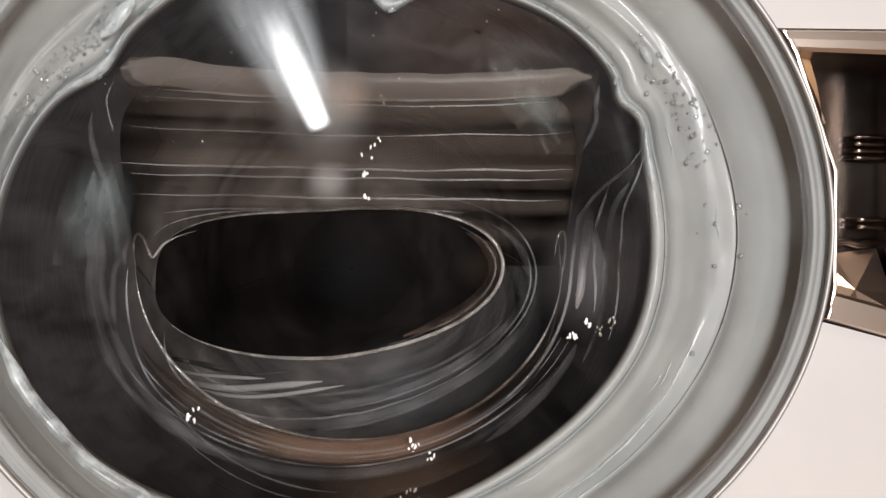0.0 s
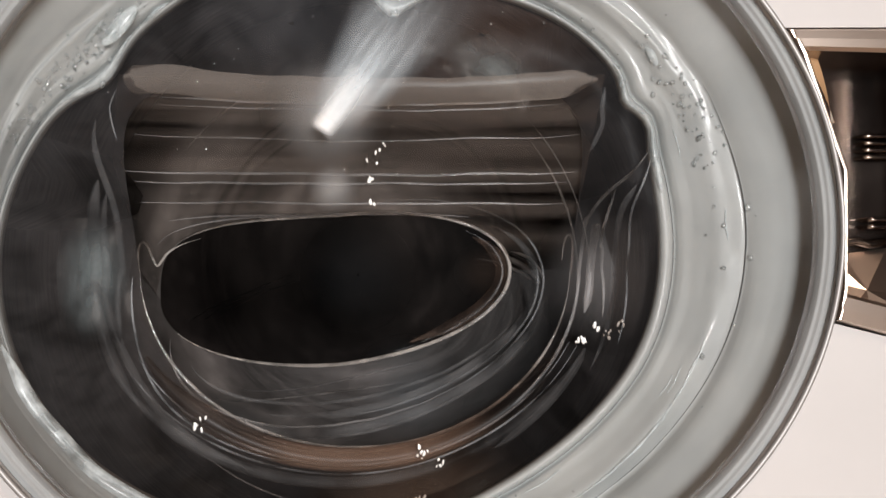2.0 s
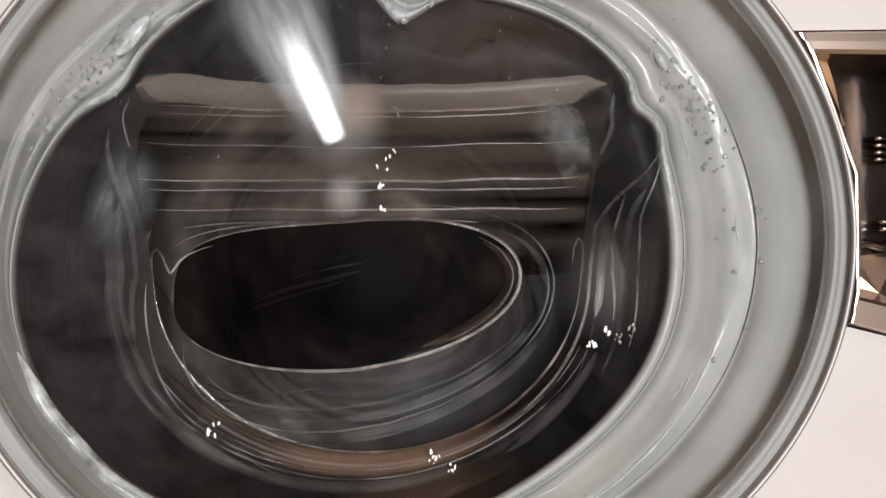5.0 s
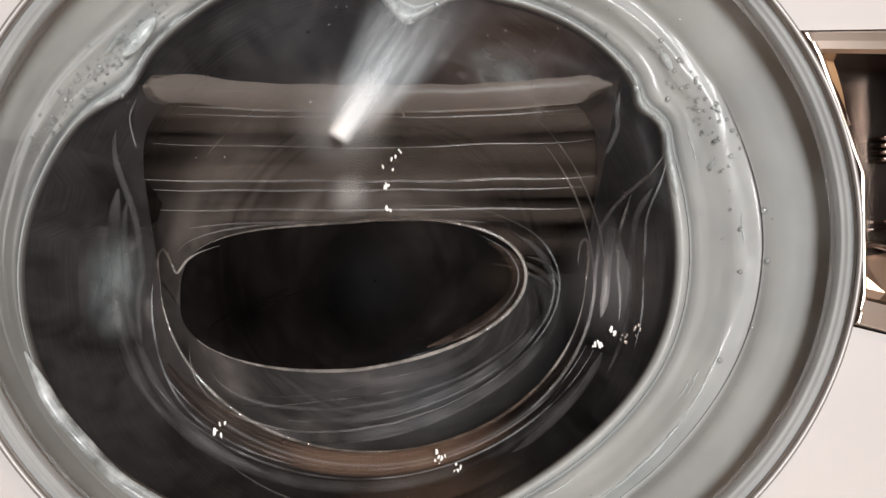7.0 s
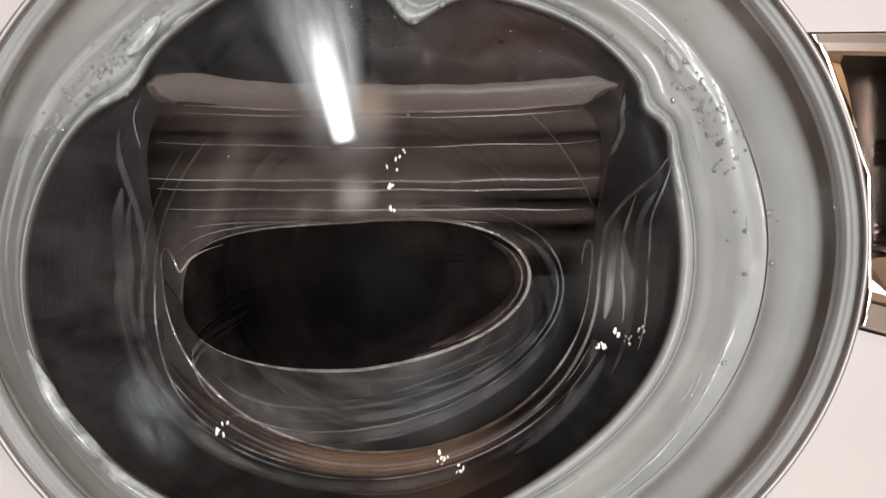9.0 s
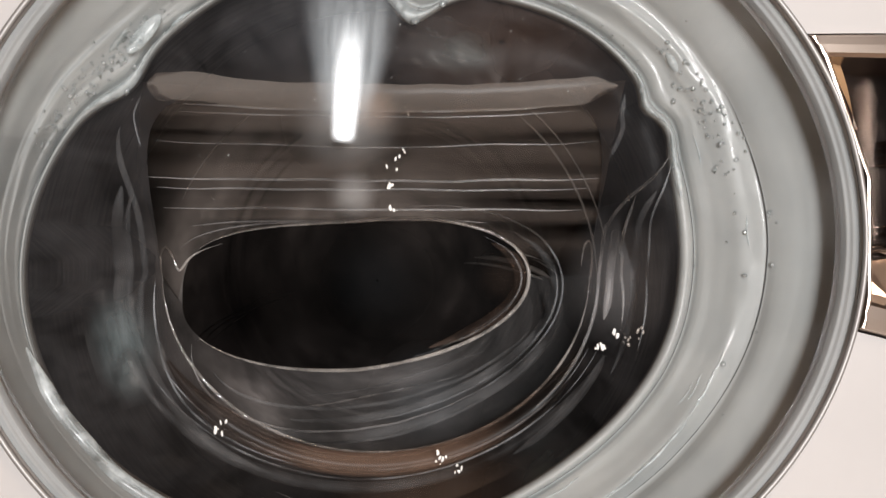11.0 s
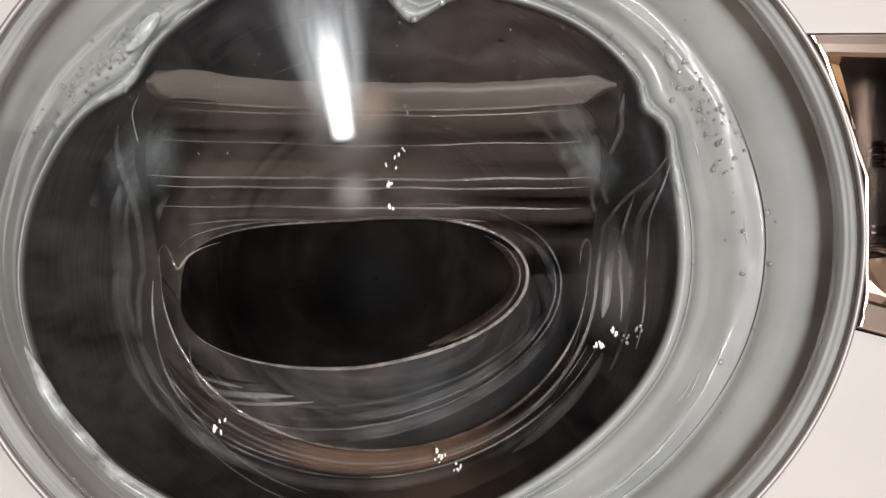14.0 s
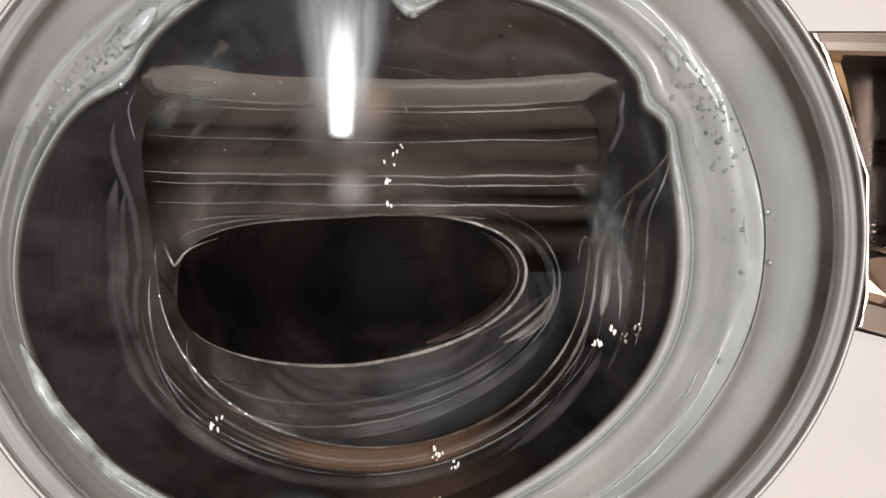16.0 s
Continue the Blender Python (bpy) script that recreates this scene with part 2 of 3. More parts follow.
WATER = glass("drop_water", (0.93, 0.95, 0.95), (0.0, 0.35), (0.8, 0.82, 0.82), 600, gloss=3.0, rough=0.1)
FLASH_CORE = flash_paint("flash_core", 0.054, 1.0, 0.0066, 0.42, 0.35, 0.001, 0.05)
FLASH_VEIL = flash_paint("flash_veil", 0.100, 0.42, 0.011, 0.5, 0.25, 0.030, 0.24, (0.62, 0.70, 0.74))


# ---- mesh helpers ----
def mesh_object(name, bm, material, parent=None, label="", smooth=True):
    bmesh.ops.recalc_face_normals(bm, faces=bm.faces)
    data = bpy.data.meshes.new(name)
    bm.to_mesh(data)
    bm.free()
    data.materials.append(material)
    for p in data.polygons:
        p.use_smooth = smooth
    ob = new(name, data)
    if parent:
        ob.parent = parent
    if label:
        ob["label"] = label
    return ob


part = mesh_object


def empty(name, label, category, group="", at=(0, 0, 0)):
    ob = new(name)
    ob.location = at
    return tagged(ob, label, category, group)


def grid(rows, closed):
    """A surface through rows of points."""
    bm = bmesh.new()
    vs = [[bm.verts.new(p) for p in r] for r in rows]
    n = len(rows[0])
    for r in range(len(rows) - 1):
        for i in range(n if closed else n - 1):
            j = (i + 1) % n
            bm.faces.new((vs[r][i], vs[r][j], vs[r + 1][j], vs[r + 1][i]))
    return bm


def tube(points, radius, closed=False, sides=8):
    """A round bead along points, tapered at open ends."""
    pts = [Vector(p) for p in points]
    rows, n = [], len(pts)
    for i, p in enumerate(pts):
        a, b = (pts[i - 1], pts[(i + 1) % n]) if closed else (pts[max(i - 1, 0)], pts[min(i + 1, n - 1)])
        t = (b - a).normalized()
        u = t.cross(Vector((0, 1, 0.01))).normalized()
        v = t.cross(u)
        r = radius if closed else radius * min(1, 0.15 + 5 * min(i, n - 1 - i) / n)
        rows.append([p + r * (math.cos(k) * u + math.sin(k) * v) for k in np.linspace(0, math.tau, sides, endpoint=False)])
    if closed:
        rows.append(rows[0])
    bm = grid(rows, True)
    bmesh.ops.remove_doubles(bm, verts=bm.verts, dist=1e-7)
    return bm


def box(x0, x1, y0, y1, z0, z1, bevel=0.0, segments=3):
    bm = bmesh.new()
    bmesh.ops.create_cube(bm, size=1)
    for v in bm.verts:
        v.co = ((x0 + x1) / 2 + v.co.x * (x1 - x0), (y0 + y1) / 2 + v.co.y * (y1 - y0), (z0 + z1) / 2 + v.co.z * (z1 - z0))
    if bevel:
        bmesh.ops.bevel(bm, geom=bm.edges[:], offset=bevel, segments=segments, affect="EDGES", profile=0.6)
    return bm


def hump(a, at, width):
    """A smooth bump of an angle in degrees."""
    d = (a - at + 180) % 360 - 180
    return math.exp(-(d / width) ** 2)


def mix(a, b, s):
    return [p + (q - p) * s for p, q in zip(a, b)]


N = 192
ANGLES = [math.tau * i / N for i in range(N)]
# the round door is widened to an oval to fit the camera's view
OUTER = (-0.0159, 0.5048, 0.188, 0.1656)   # door ring: centre x, z, half width, half height


def oval(cx, cz, a, b, d, swell=None):
    return [Vector((cx + a * (swell(math.degrees(k)) if swell else 1) * math.cos(k), d,
                    cz + b * (swell(math.degrees(k)) if swell else 1) * math.sin(k))) for k in ANGLES]


def lip_swell(a):
    """The loose lip of the gasket, its bumps set to fit the camera's view: wide above, with one fold at each shoulder
    and a sagging tip.
    """
    return 1 + 0.14 * hump(a, 50, 26) + 0.12 * hump(a, 100, 22) - 0.16 * hump(a, 81, 6) - 0.05 * hump(a, 136, 7) + 0.004 * hump(a, 181, 32) + 0.02 * hump(a, 218, 26) - 0.05 * hump(a, 308, 30) + 0.02 * hump(a, 29, 4) - 0.03 * hump(a, 35, 3)


# ---- room ----
# unseen room; floor and wood tones are set for bounce light and chrome reflections
for name, b, m in (("floor", box(-1.5, 1.5, -2.2, 0.9, -0.1, 0), FLOOR), ("ceiling", box(-1.5, 1.5, -2.2, 0.9, 2.4, 2.5), CEIL),
                   ("wall_south", box(-1.5, 1.5, -2.3, -2.2, 0, 2.4), WALL), ("wall_north", box(-1.5, 1.5, 0.9, 1.0, 0, 2.4), WALL),
                   ("wall_west", box(-1.6, -1.5, -2.3, 1.0, 0, 2.4), WOOD), ("wall_east", box(1.5, 1.6, -2.3, 1.0, 0, 2.4), WOOD)):
    tagged(mesh_object(name, b, m, smooth=False), kind="structure")

# ---- washing machine ----
machine = empty("washing_machine", "white front-loading washing machine with a round glass porthole", "washing machine")
hole = oval(*OUTER, 0.004)
hole_in = oval(*OUTER, 0.03)
GRIP = list(range(-7, 18))   # the angles at which the grip cup cuts the panel


def rim_square(d):
    """The panel's outline, one point for each angle of the hole."""
    out = []
    for k in ANGLES:
        c, s = math.cos(k), math.sin(k)
        t = min(0.30 / max(abs(c), 1e-6), 0.36 / max(abs(s), 1e-6))
        out.append(Vector((c * t, d, 0.48 + s * t)))
    return out


def grip_edge():
    """A ring through the panel, square round the far side of the grip cup."""
    out = [p.lerp(q, 0.5) for p, q in zip(hole, rim_square(0.004))]
    for i in GRIP:
        s = (i - GRIP[0]) / (len(GRIP) - 1)
        out[i % N] = Vector((0.216, 0.004, 0.455 + s * 0.139))
    return out


edge = grip_edge()
bm = grid([hole_in, hole, edge, rim_square(0.004), rim_square(0.02)], True)
bm.faces.ensure_lookup_table()
bmesh.ops.delete(bm, geom=[bm.faces[N + i % N] for i in GRIP[:-1]], context="FACES")
part("front_panel", bm, WHITE, machine, smooth=False)
for nm, b in (("side_panel", box(-0.30, -0.29, 0.021, 0.6, 0.02, 0.85)), ("side_panel", box(0.29, 0.30, 0.021, 0.6, 0.02, 0.85)),
              ("top_panel", box(-0.30, 0.30, 0.0, 0.6, 0.851, 0.88)), ("back_panel", box(-0.29, 0.29, 0.59, 0.6, 0.02, 0.85)),
              ("base_panel", box(-0.29, 0.29, 0.03, 0.58, 0.0, 0.1))):
    part(nm, b, WHITE, machine, smooth=False)

LIP = (-0.042, 0.4897, 0.152, 0.1267)


def fold_depth(s, d, degrees):
    """How deep the rubber lies: the middle ridge is shaped sharp only where its highlights belong, and the shoulders
    are crumpled.
    """
    flat = 0.0485 + (s - 0.25) / 0.40 * (0.0362 - 0.0485)
    if 0.25 < s < 0.65:
        sharp = min(1.0, 0.18 + 0.9 * hump(degrees, 315, 26) + 0.35 * hump(degrees, 66, 20))
        d = flat + (d - flat) * sharp
    crumple = hump(degrees, 142, 30) + 0.8 * hump(degrees, 52, 20) + 0.25
    inside = max(0.0, min(1.0, (s - 0.02) / 0.1, (0.93 - s) / 0.15))
    return d + crumple * inside * (0.0026 * noise.noise(Vector((degrees * 0.028, s * 7.5, 2))) + 0.0009 * noise.noise(Vector((degrees * 0.11, s * 17, 9))))


def gasket_ring(s, d, wave=1.0):
    """Between the lip (0) and the outer edge of the gasket (1)."""
    c = mix(LIP, OUTER, s)
    ring = oval(*c, d, lambda a: 1 + (lip_swell(a) - 1) * wave * max(0, 1 - s) ** 2)
    for k, p in zip(ANGLES, ring):
        p.y = fold_depth(s, d, math.degrees(k)) + 0.0022 * noise.noise(p * 18) * (1 - abs(2 * s - 1) * 0.5)
    return ring


# from the drum side over the rolled lip, a groove, the broad fold and out to the door ring
FOLD = ((0.012, 0.0560), (0.002, 0.0528), (0.012, 0.0502), (0.03, 0.0490), (0.06, 0.0490), (0.09, 0.0503), (0.115, 0.0525), (0.13, 0.0555), (0.14, 0.0558),
        (0.15, 0.053), (0.18, 0.0505), (0.25, 0.0485), (0.33, 0.045), (0.37, 0.0425), (0.40, 0.0407), (0.425, 0.0400), (0.45, 0.0404), (0.50, 0.0415), (0.55, 0.0428), (0.585, 0.0435), (0.60, 0.0455),
        (0.615, 0.0418), (0.65, 0.0362), (0.70, 0.0338), (0.78, 0.0312), (0.84, 0.0292), (0.90, 0.0272), (0.97, 0.0250), (0.998, 0.0240))
PROFILE = FOLD[:11] + tuple((f, float(np.interp(f, [q[0] for q in FOLD[1:]], [q[1] for q in FOLD[1:]]))) for f in np.linspace(0.20, 0.64, 24)) + FOLD[-7:]
# behind the lip the rubber turns outwards to the tub
back = [oval(LIP[0], LIP[1], LIP[2] * w, LIP[3] * w, d, lip_swell) for w, d in ((1.30, 0.092), (1.16, 0.074), (1.05, 0.062))]
part("gasket", grid(back + [gasket_ring(s, d) for s, d in PROFILE], True), RUBBER, machine, "grey rubber door gasket, wet and folded")


def on_gasket(s, degrees):
    """A place on the face of the gasket."""
    d = np.interp(s, [f[0] for f in FOLD[1:]], [f[1] for f in FOLD[1:]])
    c, k = mix(LIP, OUTER, s), math.radians(degrees)
    w = 1 + (lip_swell(degrees % 360) - 1) * (1 - s) ** 2
    p = Vector((c[0] + c[2] * w * math.cos(k), fold_depth(s, float(d), degrees % 360), c[1] + c[3] * w * math.sin(k)))
    p.y += 0.0022 * noise.noise(p * 18) * (1 - abs(2 * s - 1) * 0.5)
    return p


# dark lines in the two grooves of the gasket: dirt, with the grooves' shade put in
for s, a0, a1, r in ((0.135, -75, 34, 0.0006), (0.60, -62, 30, 0.00022)):
    part("groove_dark", tube([on_gasket(s, a) + Vector((0, 0.0004 - 0.0012 * (s > 0.5), 0)) for a in np.linspace(a0, a1, 60)], r), DARK, machine)

# smears of soapy water on the lip, some of them painted highlights of the wet rubber
for s0, s1, a0, a1 in ((0.02, 0.16, 119, 126), (0.0, 0.13, 127, 146), (0.05, 0.10, 146, 170), (0.412, 0.432, 300, 338), (0.01, 0.06, 30, 42), (0.01, 0.07, 15, 30), (0.0, 0.10, 75, 88), (0.16, 0.24, 56, 66)):
    rows = []
    for f in np.linspace(0, 1, 7):
        row = []
        for g in np.linspace(0, 1, 25):
            w = math.sin(math.pi * g) ** 0.5
            mid, half = (s0 + s1) / 2, (s1 - s0) / 2 * w
            row.append(on_gasket(max(0.003, mid + half * (2 * f - 1)), a0 + (a1 - a0) * g) + Vector((0, -0.0008 - 0.0012 * math.sin(math.pi * f) * w, 0)))
        rows.append(row)
    tagged(mesh_object("pale_smear", grid(rows, False), G_SOAP_SHINE), "whitish smear of soapy water, with painted shine, on the rubber", "soap film", "smears on the gasket")

# a run of soapy water that also paints the rubber's highlight
run = [on_gasket(0.27 + 0.02 * math.sin(a * 0.4), a) + Vector((0, -0.0006, 0)) for a in np.linspace(196, 243, 70)]
tagged(mesh_object("pale_smear", tube(run, 0.0042), G_SOAP_SHINE), "thick whitish run of soapy water and painted shine along the gasket", "soap film", "smears on the gasket")

# fine pale lines along the ridge of the rubber
for s0, a0, a1, r in ((0.43, -17, -30, 0.0005), (0.33, -24, -29, 0.0003), (0.36, -22, -28, 0.0003), (0.47, 8, 2, 0.0003), (0.26, 20, 26, 0.0003), (0.44, -31, -52, 0.0006), (0.20, -50, -58, 0.0003)):
    part("pale_line", tube([on_gasket(s0 + 0.006 * math.sin(a * 0.9), a) + Vector((0, -0.0004, 0)) for a in np.linspace(a0, a1, 18)], r, sides=6), G_SOAP_SHINE, machine, "fine pale line on the rubber")

# ---- drum ----
drum = empty("washing_machine_drum", "dark brushed steel washing drum turning behind the glass", "drum", at=(-0.035, 0.12, 0.48))


def circle(r, d):
    return [Vector((r * math.cos(k), d, r * math.sin(k))) for k in ANGLES[::2]]


part("drum_shell", grid([circle(0.204, 0.004), circle(0.202, 0.0), circle(0.205, -0.003), circle(0.22, 0.0), circle(0.235, 0.012), circle(0.24, 0.03), circle(0.24, 0.30)], True), STEEL, drum)
part("back_plate", grid([circle(0.24, 0.30), circle(0.15, 0.29), circle(0.13, 0.31), circle(0.05, 0.30), circle(0.0002, 0.30)], True), STEEL, drum)
for i in range(3):
    rows = []
    for y in np.linspace(0.02, 0.29, 8):
        w = 0.035
        rows.append([Vector((x, y, -0.24 + h)) for x, h in ((-w, 0), (-w * 0.6, 0.017), (-0.008, 0.032), (0.008, 0.032), (w * 0.6, 0.017), (w, 0))])
    lifter = part("lifter", grid(rows, False), STEEL, drum)
    lifter.matrix_basis = pose(0, 0, 0, 0, 120 * i, 0)


# thin pale lines drawn for the reflections that turn with the lifters
for r, a0, a1, w in ((0.126, -28, 24, 0.0007), (0.133, -20, 30, 0.0005), (0.120, 96, 128, 0.0006), (0.131, 215, 250, 0.0006)):
    part("gleam_line", tube([Vector((r * math.cos(radians(a)), 0.012, r * math.sin(radians(a)))) for a in np.linspace(a0, a1, 26)], w, sides=6), G_RIDGE, drum, "thin pale line of reflected light")

# thin bluish sheets drawn for the gleam of the passing lifters
for a in (165, 285, 45):
    rows = []
    for u in np.linspace(-1, 1, 11):
        rows.append([Vector((0.020 * u - 0.004 * w * w, 0.003 * noise.noise(Vector((u * 2, w * 2, a))), 0.034 * w)) for w in np.linspace(-1, 1, 17)])
    sheet = part("gleam_sheet", grid(rows, False), G_GLEAM, drum, "bluish gleam of a passing lifter, drawn as a thin sheet")
    sheet.matrix_basis = pose(0, 0, 0, 0, -a, 0) @ pose(0.146, 0.012, 0)

# ---- door ----
door = empty("washing_machine_door", "closed porthole door with a deep clear glass bowl", "door")
c = OUTER
part("trim_ring", tube(oval(c[0], c[1], c[2] + 0.0005, c[3] + 0.0005, 0.002), 0.0013, True), TRIM, door, "thin satin metal trim ring")
part("glass_edge", tube(oval(c[0], c[1], c[2] - 0.0085, c[3] - 0.0085, 0.0080), 0.0009, True), G_EDGE, door, "clear moulded glass edge")
RIMS = ((-0.0056, 0.0110), (-0.0050, 0.0078), (-0.0044, 0.0070), (-0.0038, 0.0076), (-0.0032, 0.0062), (-0.0020, 0.0054), (-0.0014, 0.0060), (-0.0008, 0.0048), (-0.0003, 0.0054))
part("rim_band", grid([oval(c[0], c[1], c[2] + d, c[3] + d, y) for d, y in RIMS], True), RIM_GREY, door, "grey stepped rim of the door")


def smooth01(x):
    x = max(0.0, min(1.0, x))
    return x * x * (3 - 2 * x)


# grip cup: a flat chrome rim round a deep hollow with a flat floor
rows = []
US = (0, 0.015, 0.03, 0.045, 0.052, 0.055, 0.5, 0.912, 0.915, 0.925, 0.95, 0.98, 1)
VS = (0, 0.012, 0.05, 0.088, 0.100, 0.112, 0.5, 0.905, 0.915, 0.927, 0.955, 0.985, 1)
DEEP = (0.005, 0.0012, 0.0010, 0.0012, 0.003, 0.030, 0.030, 0.030, 0.003, 0.0012, 0.0010, 0.0012, 0.005)
for u, du in zip(US, DEEP):
    row = []
    for v, dv in zip(VS, DEEP):
        w = v * (len(GRIP) - 1)
        i0 = min(int(w), len(GRIP) - 2)
        a = hole[GRIP[i0] % N].lerp(hole[GRIP[i0 + 1] % N], w - i0) + Vector((0.0025, 0, 0))
        b = edge[GRIP[i0] % N].lerp(edge[GRIP[i0 + 1] % N], w - i0)
        p = a.lerp(b, u)
        p.y = 0.005 if min(u, v, 1 - u, 1 - v) == 0 else min(du, dv) + (0.003 * (u - 0.5) if min(du, dv) > 0.02 else 0)
        row.append(p)
    rows.append(row)
bm = grid(rows, False)
cup = part("grip_cup", bm, CHROME, door, "chrome grip cup, tinted with the dark room it mirrors", smooth=False)
cup.data.materials.append(CHROME_PALE)   # the flat rim gets the paler tint for the brighter reflection on it
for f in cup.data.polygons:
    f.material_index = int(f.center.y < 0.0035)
# finger ribs: flat prongs that stand off the far wall of the hollow
for z, n, x0 in ((0.5855, 2, 0.1835), (0.5495, 4, 0.1925), (0.5115, 2, 0.1950)):
    for j in range(n):
        part("grip_rib", tube([(x, 0.024 + 0.008 * smooth01((x0 + 0.004 - x) / 0.004), z - j * 0.0032) for x in np.linspace(x0, 0.213, 14)], 0.0012), CHROME, cup)

# orange reflection in the chrome, drawn as an amber side facet
rows = []
for g in np.linspace(0, 1, 14):
    a = Vector((OUTER[0] + (OUTER[2] + 0.0110) * math.cos(radians(29.8 - 13 * g)), 0.012, OUTER[1] + (OUTER[3] + 0.003) * math.sin(radians(29.8 - 13 * g))))
    w = 0.0085 * (1 - g) ** 0.8 + 0.0004
    rows.append([a + Vector((w * f, 0.004 * f, 0.0015 * f * (1 - g))) for f in (0, 0.33, 0.66, 1)])
part("reflection_facet", grid(rows, False), AMBER, cup, "amber-brown reflection drawn as a side facet", smooth=False)
# the foot of the cup: a low star of facets under a ledge
bm = bmesh.new()
tip = bm.verts.new((0.1905, 0.013, 0.4800))
ring = [bm.verts.new(q) for q in ((0.1775, 0.0285, 0.4985), (0.1880, 0.0270, 0.4960), (0.2100, 0.0285, 0.4985), (0.2110, 0.0180, 0.4780), (0.2110, 0.0060, 0.4675), (0.1900, 0.0080, 0.4690), (0.1775, 0.0060, 0.4712), (0.1765, 0.0190, 0.4840))]
for k in range(8):
    bm.faces.new((tip, ring[k], ring[(k + 1) % 8]))
part("foot_facet", bm, CHROME_PALE, cup, "faceted chrome foot of the cup, tinted with the pale floor it mirrors", smooth=False)
part("ledge", tube([(x, 0.026, 0.5010 + 0.0008 * math.sin(x * 400)) for x in np.linspace(0.177, 0.211, 12)], 0.0022), CHROME, cup)

BOWL = (-0.042, 0.4897, 0.151, 0.1258)
UC = (-0.034, 0.487)


def ramp_top(x):
    """Height of the upper edge of the sloping face: a shallow sagging line."""
    u = (x + 0.03) / 0.118
    return 0.573 + (0.0095 if u > 0 else 0.004) * u * u


def inner_ring():
    """The lower edge is round, the upper part squares off towards the sloping face."""
    out = []
    for k in ANGLES:
        co, si = math.cos(k), math.sin(k)
        if si < 0:
            out.append(Vector((UC[0] + 0.110 * co, 0.09, UC[1] + 0.092 * si)))
        else:
            p = 2 / 5.0
            x = UC[0] + (0.110 + 0.006 * si) * math.copysign(abs(co) ** p, co)
            h = ramp_top(x) - UC[1]
            z = h * si ** p
            out.append(Vector((x, 0.09 - 0.042 * z / h, UC[1] + z)))
    return out


INNER = inner_ring()
AC = (-0.0454, 0.476)


def almond_ring():
    """The end face: rounded to one side, blunt to the other, leaning a little."""
    out = []
    for k in ANGLES:
        co, si = math.cos(k), math.sin(k)
        p = 2 / 3.6 if co < 0 < si else 2 / 2.1
        x, z = 0.0905 * math.copysign(abs(co) ** p, co), 0.039 * math.copysign(abs(si) ** p, si)
        out.append(Vector((AC[0] + x, 0.097, AC[1] + z + (0.11 if x > 0 else 0.05) * x)))
    return out


ALMOND = almond_ring()
LOW = [i % N for i in range(N // 2, N + 1)]
HIGH = list(range(0, N // 2 + 1))


def cap(s, idx):
    return [INNER[i].lerp(ALMOND[i], s) for i in idx]


XS = np.linspace(UC[0] - 0.111, UC[0] + 0.111, 61)
UPPER = sorted([(ALMOND[i].x, ALMOND[i].z) for i in HIGH] + [(UC[0] - 0.1101, UC[1] - 0.004), (UC[0] + 0.1101, UC[1])])


def slope_row(v, sag=0.0):
    """A line across the sloping face, from its top (0) to its foot (1)."""
    out = []
    for x in XS:
        top, foot = ramp_top(x), float(np.interp(x, [q[0] for q in UPPER], [q[1] for q in UPPER]))
        flat = 0.515
        # near the top the lines run level, near the foot they follow the end face
        z = top + (flat - top) * v / 0.75 if v < 0.75 else flat + (foot - flat) * (v - 0.75) / 0.25
        wide = 1 + (0.05 * (1 - v) if x > UC[0] else float(np.interp(v, (0, 0.45, 1), (-0.035, 0.05, 0.0))))
        out.append(Vector((UC[0] + (x - UC[0]) * wide, 0.048 + 0.047 * v + sag, z)))
    return out


part("glass_flange", grid([oval(c[0], c[1], c[2] - 0.0060, c[3] - 0.0060, 0.0075), oval(*mix(OUTER, BOWL, 0.5), 0.016, lambda a: 1 + (lip_swell(a) - 1) * 0.25), oval(*BOWL, 0.044, lip_swell)], True), G_FLANGE, door, "clear glass flange")
mouth = oval(*BOWL, 0.049, lip_swell)
wall_rows = []
for s in np.linspace(0, 1, 9):
    row = []
    for i, (p, q) in enumerate(zip(mouth, INNER)):
        r = p.lerp(q, s)
        r.y -= 0.012 * math.sin(math.pi * s) * 0.4
        r += Vector((1, 0, 1)) * 0.0016 * math.sin(math.pi * s) * noise.noise(Vector((i * 0.35, s * 2, 3)))
        row.append(r)
    wall_rows.append(row)
part("bowl_wall", grid(wall_rows, True), G_WALL, door, "curved glass wall with a pale streaky veil in its colour")
part("sloping_face", grid([slope_row(v) for v in np.linspace(0, 1, 25)], False), G_RAMP, door, "sloping glass face with level pale lines")
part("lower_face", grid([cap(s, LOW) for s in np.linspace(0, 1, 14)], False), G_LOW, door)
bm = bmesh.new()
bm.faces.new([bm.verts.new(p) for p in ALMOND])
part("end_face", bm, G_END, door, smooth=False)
part("bead", tube([ALMOND[i % N] + Vector((0, -0.001, 0)) for i in range(-82, 80)], 0.0011), G_BEAD, door)
